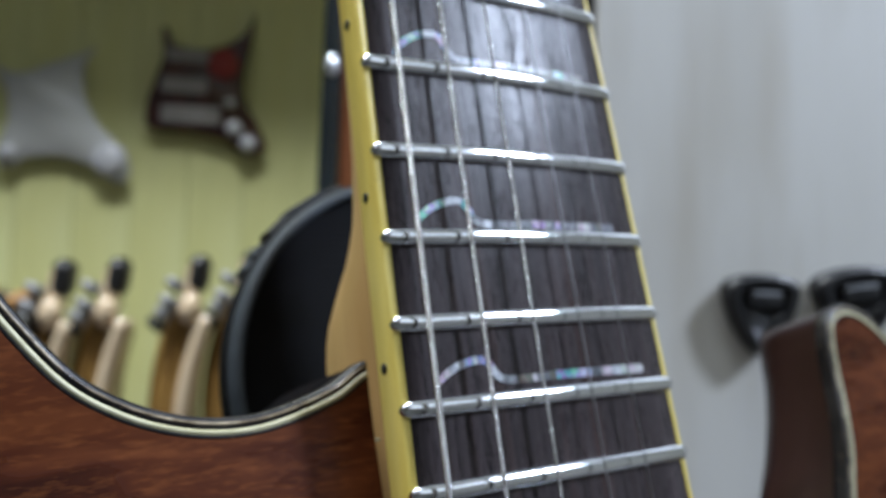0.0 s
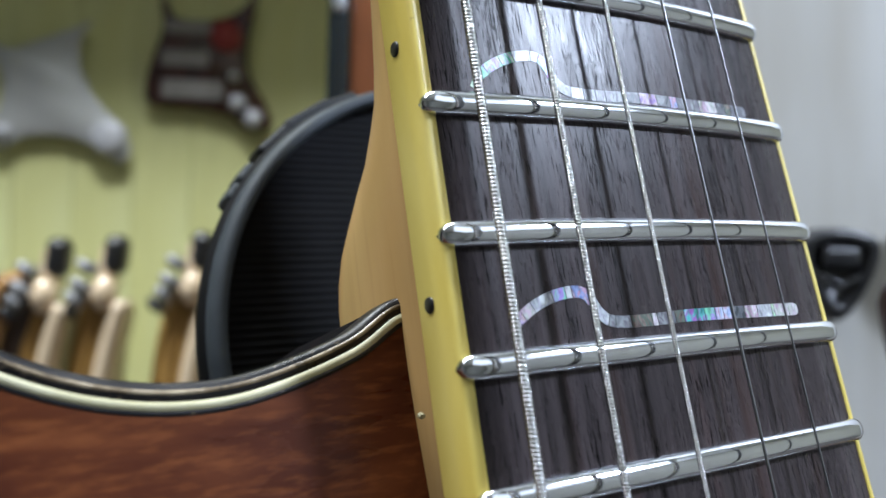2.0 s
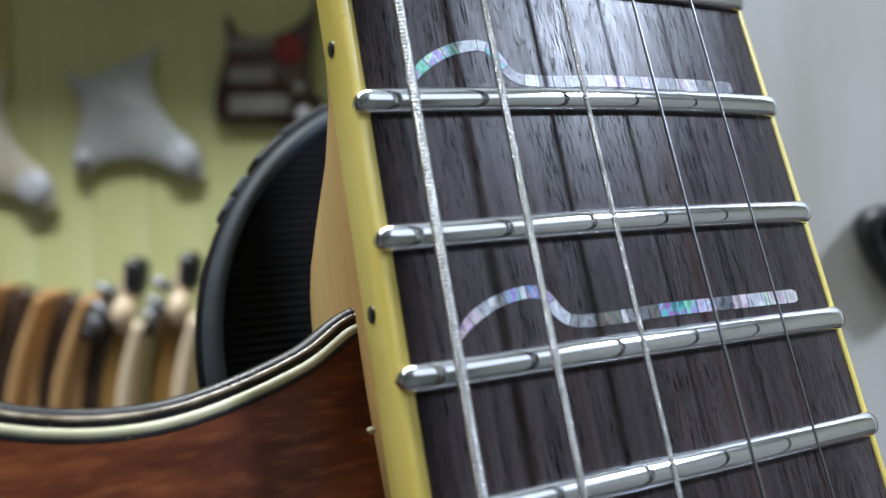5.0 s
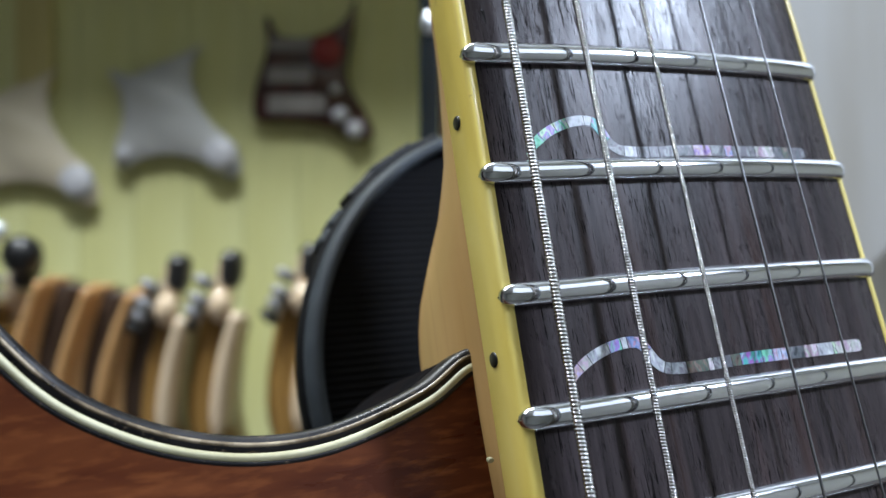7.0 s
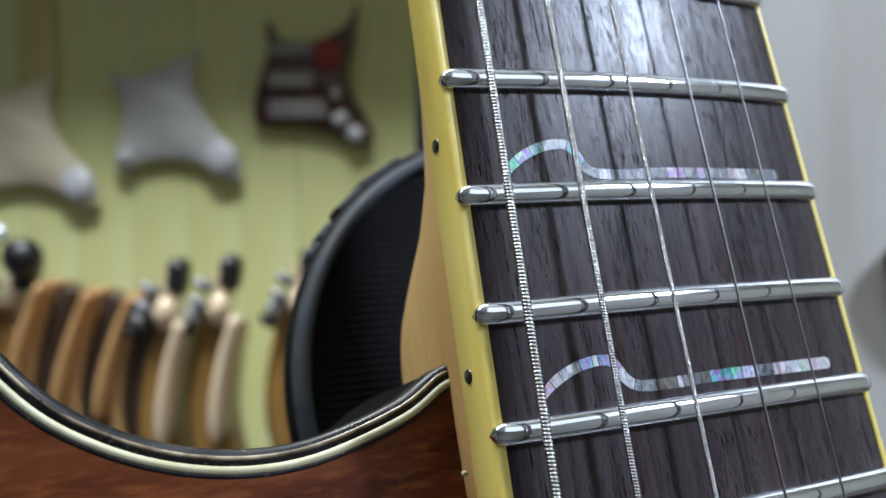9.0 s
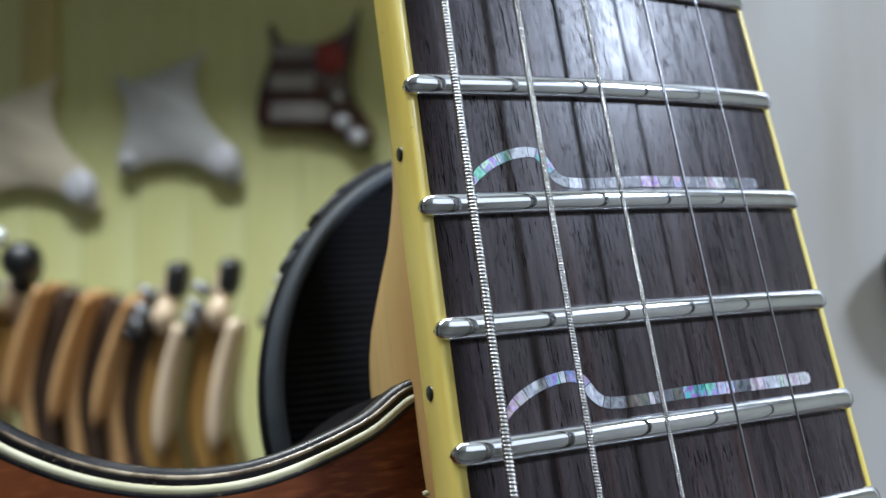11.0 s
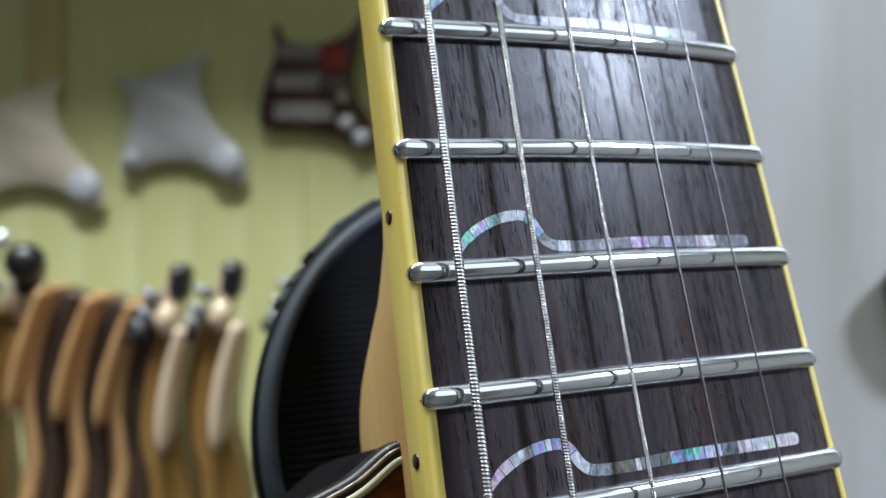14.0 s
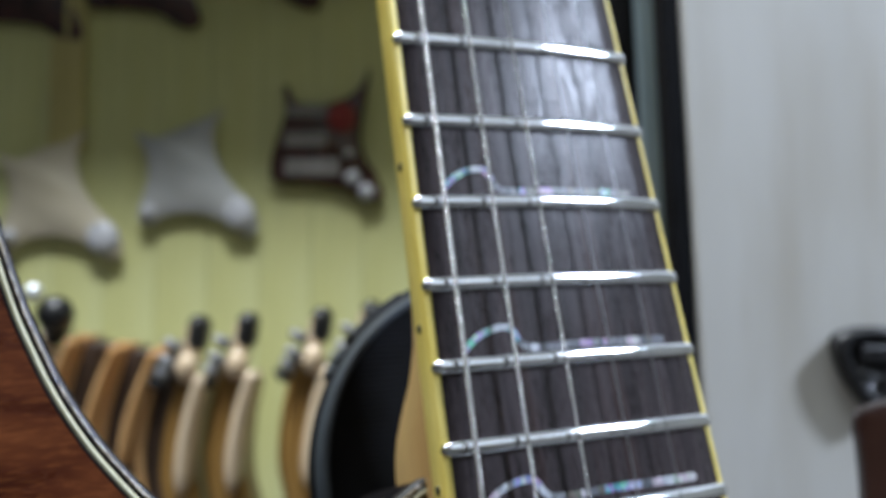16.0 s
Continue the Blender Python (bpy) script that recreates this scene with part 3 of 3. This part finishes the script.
stem.parent = speaker
stem.matrix_parent_inverse = speaker.matrix_world.inverted()
for a, s in ((112, 1.0), (121, 1.5), (131, 1.1), (141, 0.6), (146, 0.5)):
    c, d = math.cos(radians(a)) * 0.0466, math.sin(radians(a)) * 0.0466
    bm = boxed(-0.0035 * s, 0.0035 * s, 0.0, 0.006, -0.003, 0.0006 * s, bevel=0.0009, segments=3)
    bm.transform(Matrix.Translation((c, 0.004, d)) @ Matrix.Rotation(radians(90 - a), 4, "Y"))
    part("control_button", bm, GREY_RIM if a > 140 else RUBBER, speaker, "black control button")

# ---- the whitewashed board and what hangs on it ----
BOARD_Y = 0.222
# Unseen upper part added to keep the tube lamp off the wall.
board = structure("board", boxed(0.0, 0.90, 0.0, 0.02, -0.345, 1.0, bevel=0.0015), WHITE_BOARD, "whitewashed wooden board with faint grain")
board.matrix_world = Matrix.Translation((0.0795, BOARD_Y, BASE)) @ Matrix.Rotation(radians(-3.2), 4, "Y")
part("black_edge_strip", boxed(-0.0082, -0.0005, 0.001, 0.016, -0.34, 1.0, bevel=0.001), GRILLE, board, "black edge strip")


def pick_holder(m):
    top = holder("pick_holder", m, "black plastic pick-shaped holder stuck to the board", "pick holder", "pick holders on the board")
    shape = [(0.0, -0.019), (0.006, -0.015), (0.013, -0.004), (0.0165, 0.006), (0.0150, 0.012), (0.008, 0.0148), (0.0, 0.0155), (-0.008, 0.0148), (-0.0150, 0.012), (-0.0165, 0.006), (-0.013, -0.004), (-0.006, -0.015)]
    line = smooth_curve([Vector(p) for p in shape], 5)
    rings = []
    for k, y in ((1.0, 0.0), (1.0, -0.006), (0.96, -0.0085), (0.88, -0.0095), (0.70, -0.0095), (0.66, -0.0085), (0.62, -0.0045), (0.3, -0.004)):
        rings.append([(p.x * k, y, p.y * k + (1 - k) * 0.001) for p in line])
    part("shell", lofted(rings), BLACK_PLASTIC, top, "glossy black shell")
    part("clip", boxed(-0.0075, 0.0075, -0.0105, -0.003, 0.001, 0.0085, bevel=0.0018), BLACK_PLASTIC, top, "raised thumb slot")
    lip = [(-0.0075 + 0.015 * i / 10, -0.0098, -0.0020 - 0.0030 * math.sin(math.pi * i / 10)) for i in range(11)]
    part("lip", lofted([[(x + 0.0007 * math.cos(2 * math.pi * j / 6) * 0.3, y + 0.0008 * math.cos(2 * math.pi * j / 6), z + 0.0008 * math.sin(2 * math.pi * j / 6)) for j in range(6)] for x, y, z in lip]), BLACK_PLASTIC, top)
    return top


pick_holder(Matrix.Translation((0.1487, BOARD_Y + 0.0005, BASE + 0.0062)))
pick_holder(Matrix.Translation((0.1925, BOARD_Y + 0.0005, BASE + 0.0110)) @ Matrix.Rotation(radians(-8), 4, "Y") @ Matrix.Diagonal((1.15, 1, 1, 1)))

# ---- a brown guitar body standing behind the neck ----
far_guitar = holder("standing_guitar_body", Matrix.Translation((0, 0.262, COUNTER_Z)), "orange-brown guitar body with a dark teal edge, standing on the counter", "guitar body")
H0 = BASE - COUNTER_Z


def slab(x0, x1, y0, y1, lean, r):
    bm = bmesh.new()
    box(bm, x0, x1, y0, y1, 0.0, H0 + 0.45, bevel=r, segments=3)
    for v in bm.verts:
        v.co.x += lean * (v.co.z - H0 - 0.1) * (0 if v.co.x < 0 else 1)
    return finish(bm)


part("body", slab(-0.032, 0.050, 0.0, 0.045, -0.055, 0.002), BROWN_FACE, far_guitar)
part("edge_band", slab(-0.0405, -0.0325, -0.002, 0.047, 0.0, 0.0015), DARK_EDGE, far_guitar, "dark teal edge band")
part("binding", slab(0.0505, 0.0626, -0.001, 0.046, -0.055, 0.0015), GRILLE, far_guitar, "black inner binding")
part("edge_band", slab(0.0629, 0.0738, -0.002, 0.047, -0.055, 0.0015), TEAL_EDGE, far_guitar, "grey teal edge band")
part("binding", slab(0.0741, 0.0790, -0.002, 0.047, -0.055, 0.0015), GRILLE, far_guitar, "black outer binding")

# Bright bead that paints the highlight on the far body's edge.
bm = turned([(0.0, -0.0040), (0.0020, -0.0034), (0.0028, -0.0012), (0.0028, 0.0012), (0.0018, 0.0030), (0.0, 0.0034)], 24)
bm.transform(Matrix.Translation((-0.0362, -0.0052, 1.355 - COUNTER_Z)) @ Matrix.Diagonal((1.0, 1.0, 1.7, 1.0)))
part("edge_glint", bm, CHROME_AND_GLINT, far_guitar, "pale bead painting the highlight on the edge band")

# ---- the back wall: guards on it, necks before it ----
# Unseen board, added to throw shade on the upper wall.
SHADE_BOARD_Z = BASE + 0.58
structure("shelf", boxed(-1.3, 0.9, 0.655, 0.953, SHADE_BOARD_Z, SHADE_BOARD_Z + 0.02, bevel=0.002), COUNTER, "unseen dark board that shades the upper wall")


BROAD = [(45, 122), (27, 85), (32, 30), (60, -20), (100, -60), (117, -100), (100, -125), (70, -110), (35, -90), (-15, -80), (-65, -88), (-90, -105), (-112, -100), (-115, -70), (-100, -20), (-103, 30), (-125, 75), (-85, 65), (-25, 90), (20, 108)]
SLIM = [(82, 135), (75, 75), (65, 15), (70, -35), (95, -75), (112, -120), (90, -135), (60, -127), (30, -107), (-30, -97), (-80, -97), (-108, -90), (-112, -55), (-100, -5), (-85, 45), (-90, 95), (-77, 93), (-65, 67), (-20, 60), (25, 70), (60, 95)]


def guard_shape(shape, size):
    return smooth_curve([Vector((x * size, z * size)) for x, z in shape], 5)


def plate(line, y0, y1, r=0.0008):
    rings = [[(p.x, y1, p.y) for p in line], [(p.x, y0 + r, p.y) for p in line], [(p.x, y0, p.y) for p in inset(line, r)]]
    return lofted(rings)


def pick_guard(x, z, size, mat, label, dark=False, fitted=True):
    top = holder("pickguard", Matrix.Translation((x, 0.938, BASE + z)), label, "pickguard", "pickguards hanging on the wall")
    part("plate", plate(guard_shape(SLIM if dark else BROAD, size), -0.0015, 0.0015), mat, top)
    part("hook", turned([(0.0018, 0.001), (0.0018, 0.0155)], 12), CHROME, top, "thin metal hook")

    def knob(cx, cz, r, m, lab):
        bm = turned([(r, -0.001), (r * 0.95, -0.006), (r * 0.75, -0.010), (r * 0.4, -0.012), (0, -0.0125)], 24)
        bm.transform(Matrix.Translation((cx * size, 0, cz * size)))
        part("knob", bm, m, top, lab)

    if not fitted:
        return top
    if dark:
        for cx, cz, a, b in ((-40, 47, 40, 11), (-45, -10, 42, 15), (-30, -65, 54, 17)):
            part("pickup_cover", boxed((cx - a) * size, (cx + a) * size, -0.0045, -0.001, (cz - b) * size, (cz + b) * size, bevel=0.002), PICKUP_GREY, top, "grey pickup cover")
        knob(42, -38, 0.006, GUARD_GREY, "grey control knob")
        knob(50, -85, 0.010, WHITE_PLASTIC, "pale control knob")
        knob(78, -112, 0.011, WHITE_PLASTIC, "pale control knob")
        bm = turned([(29 * size, -0.0014), (29 * size, -0.0030), (0, -0.0032)], 28)
        bm.transform(Matrix.Translation((26 * size, 0, 35 * size)))
        part("sticker", bm, RED, top, "round red sticker")
    else:
        knob(80, -82, 0.021, WHITE_PLASTIC, "white round control knob")
        knob(-95, -80, 0.009, WHITE_PLASTIC, "white round control knob")
    return top


pick_guard(-0.1795, 0.223, 0.00063, GUARD_DARK, "dark tortoiseshell pickguard with pale pickups and a red sticker", True)
pick_guard(-0.339, 0.176, 0.00064, GUARD_GREY, "silver-grey plastic pickguard with white knobs")
pick_guard(-0.509, 0.1465, 0.00066, GUARD_BEIGE, "beige plastic pickguard with white knobs")
for x, z in ((-0.560, 0.424), (-0.412, 0.442), (-0.262, 0.468)):
    pick_guard(x, z, 0.00064, GUARD_DARK, "plain dark tortoiseshell pickguard on the wall", True, False)
# Made-up strip that paints a faint ochre shading on the wall.
blank = holder("ochre_strip", Matrix.Translation((-0.508, 0.945, BASE + 0.20)), "made-up strip painting a faint ochre shading on the wall", "neck blank")
part("board", boxed(-0.021, 0.021, -0.008, 0.008, 0.0, 0.27, bevel=0.003), OCHRE_SHADING, blank)
part("middle_strip", boxed(-0.003, 0.003, -0.0092, -0.0075, 0.01, 0.26, bevel=0.0005), OCHRE_SHADING, blank, "raised strip down the middle")


def standing_neck(x, y, z_top, lean, wood, label, head=True, turn=0.0, board=BROWN_NECK, shift=0.0, slim=1.0, ball=True):
    """A guitar neck on end, seen from its edge: pale back, dark fretboard, head with tuners."""
    h = BASE + z_top - COUNTER_Z
    top = holder("guitar_neck", Matrix.Translation((x, y, COUNTER_Z)) @ Matrix.Rotation(radians(lean), 4, "Y") @ Matrix.Rotation(radians(turn), 4, "Z"), label, "guitar neck", "guitar necks standing in a row")
    rings = []
    for k in range(25):
        s = 1 - (1 - k / 24) ** 2
        z = h * s
        d = 0.017 + 0.006 * (1 - s) + (0.010 * max(0, 1 - s * 5))
        w = 0.026 - 0.005 * s
        bow = -0.007 * math.sin(min((h - z) / 0.13, 1) * math.pi) + 0.010 * min(max((h - z - 0.09) / 0.05, 0), 1)
        ring = []
        for i in range(13):
            a = math.pi * i / 12
            ring.append((-d * math.sin(a) ** 0.8 + bow, -w * math.cos(a), z))
        rings.append(ring)
    part("shaft", lofted(rings), BROWN_NECK if head else AMBER_WOOD, top)
    rings = []
    for n in range(15):
        u = n / 14
        z = h - 0.102 + 0.100 * u
        r = 0.0088 * math.sin(math.pi * min(u * 2.2, 0.5)) ** 0.6 * (1 - 0.30 * max(u - 0.4, 0)) + 0.0002
        bow = -0.007 * math.sin(min((h - z) / 0.13, 1) * math.pi) - 0.008 - 0.006 * (1 - u) + shift
        rings.append([(bow + slim * r * math.cos(2 * math.pi * i / 12), -0.020 + 0.016 * math.sin(2 * math.pi * i / 12), z) for i in range(12)])
    part("paddle", lofted(rings), wood, top, "rounded pale wooden back of the head")
    wide = 0.0190 if head else 0.0175
    rings = []
    for n in range(25):
        z = 0.02 + (h - (0.012 if head else 0.004) - 0.02) * (1 - (1 - n / 24) ** 2)
        bow = -0.007 * math.sin(min((h - z) / 0.13, 1) * math.pi) + 0.010 * min(max((h - z - 0.09) / 0.05, 0), 1)
        rings.append([(0.0012 + bow, -0.021, z), (wide + bow - 0.002, -0.021, z), (wide + bow, -0.018, z), (wide + bow, 0.021, z), (0.0012 + bow, 0.021, z)])
    # On headed necks the amber paints the shading on the neck's right side.
    part("fretboard", lofted(rings), board if head else DARK_WOOD, top, "darker wooden fretboard")
    if head:
        tilt = Matrix.Translation((0.004, 0, h)) @ Matrix.Rotation(radians(4), 4, "Y")
        bm = turned([(0.0, -0.014), (0.0072, -0.0095), (0.0100, 0.0), (0.0072, 0.0095), (0.0, 0.014)], 20, "z")
        bm.transform(Matrix.Translation((0.003, -0.026 if ball else 0.0, h + 0.002)))
        part("volute", bm, PALE_WOOD, top)
        bm = boxed(-0.011, 0.002, -0.016, 0.016, 0.0, 0.038, bevel=0.005, segments=3)
        bm.transform(tilt)
        part("head", bm, PALE_WOOD, top)
        bm = boxed(0.0000, 0.0175, -0.014, 0.012, 0.010, 0.041, bevel=0.0085, segments=4)
        bm.transform(tilt @ Matrix.Translation((-0.010, -0.004, 0.004)))
        part("face_veneer", bm, BLACK_PLASTIC, top, "black head veneer")
        for dx, dz, r, m in ((-0.013, 0.006, 0.0058, DULL_METAL), (-0.017, -0.003, 0.0052, DULL_METAL), (-0.010, 0.020, 0.0055, DULL_METAL), (-0.021, -0.012, 0.0055, BLACK_PLASTIC)):
            bm = turned([(0.0, -0.9 * r), (0.7 * r, -0.8 * r), (r, -0.3 * r), (r, 0.4 * r), (0.6 * r, 0.9 * r), (0.0, r)], 18)
            bm.transform(Matrix.Translation((dx, -0.028, h + dz)) @ Matrix.Rotation(radians(35), 4, "Y") @ Matrix.Diagonal((1.5, 1.0, 0.85, 1.0)))
            tuner = part("tuner", bm, m, top, "dull chrome tuner" if m is DULL_METAL else "black tuner button")
            bm = turned([(0.0025, 0.0), (0.0025, 0.030)], 10)
            bm.transform(Matrix.Translation((dx * 0.8, -0.024, h + dz)))
            part("shaft", bm, CHROME, tuner)
    return top


dark_neck = standing_neck(-0.448, 0.60, -0.020, 14, DARK_WOOD, "dark guitar neck with chrome tuners", ball=False)
to_neck = dark_neck.matrix_world.inverted()
for at, r, m, words in (((-0.362, 0.560, BASE + 0.028), 0.0072, CHROME_AND_GLINT, "round chrome tuner"), ((-0.350, 0.572, BASE + 0.010), 0.0150, BLACK_PLASTIC, "black tuner housing")):
    bm = turned([(0.0, -0.7 * r), (0.6 * r, -0.6 * r), (r, -0.1 * r), (r, 0.4 * r), (0.5 * r, 0.7 * r), (0.0, 0.8 * r)], 24)
    bm.transform(to_neck @ Matrix.Translation(at))
    part("tuner", bm, m, dark_neck, words)
for x, z in ((-0.351, -0.004), (-0.314, -0.010), (-0.281, -0.014)):
    standing_neck(x - 0.031, 0.60, z, 9.5, AMBER_WOOD, "amber wooden guitar neck with a dark fretboard", False, slim=0.75)
for x, z, wood in ((-0.244, -0.034, PALE_WOOD), (-0.203, -0.031, PALE_WOOD), (-0.141, -0.026, PALE_WOOD), (-0.100, -0.020, PALE_WOOD)):
    standing_neck(x - 0.016, 0.60, z, 3, wood, "pale guitar neck with black head and chrome tuners", shift=0.025, slim=0.95)

# ---- planks of the back wall ----
plank = boxed(0.0003, 0.0647, 0.953, 0.962, 0, 2.75, bevel=0.0008)
first = part("plank", plank, GREEN_PAINT, wall_back)
first.location.x = -1.24
for k in range(1, 30):
    o = new("plank", first.data)
    o.parent = wall_back
    o.location.x = -1.24 + 0.065 * k
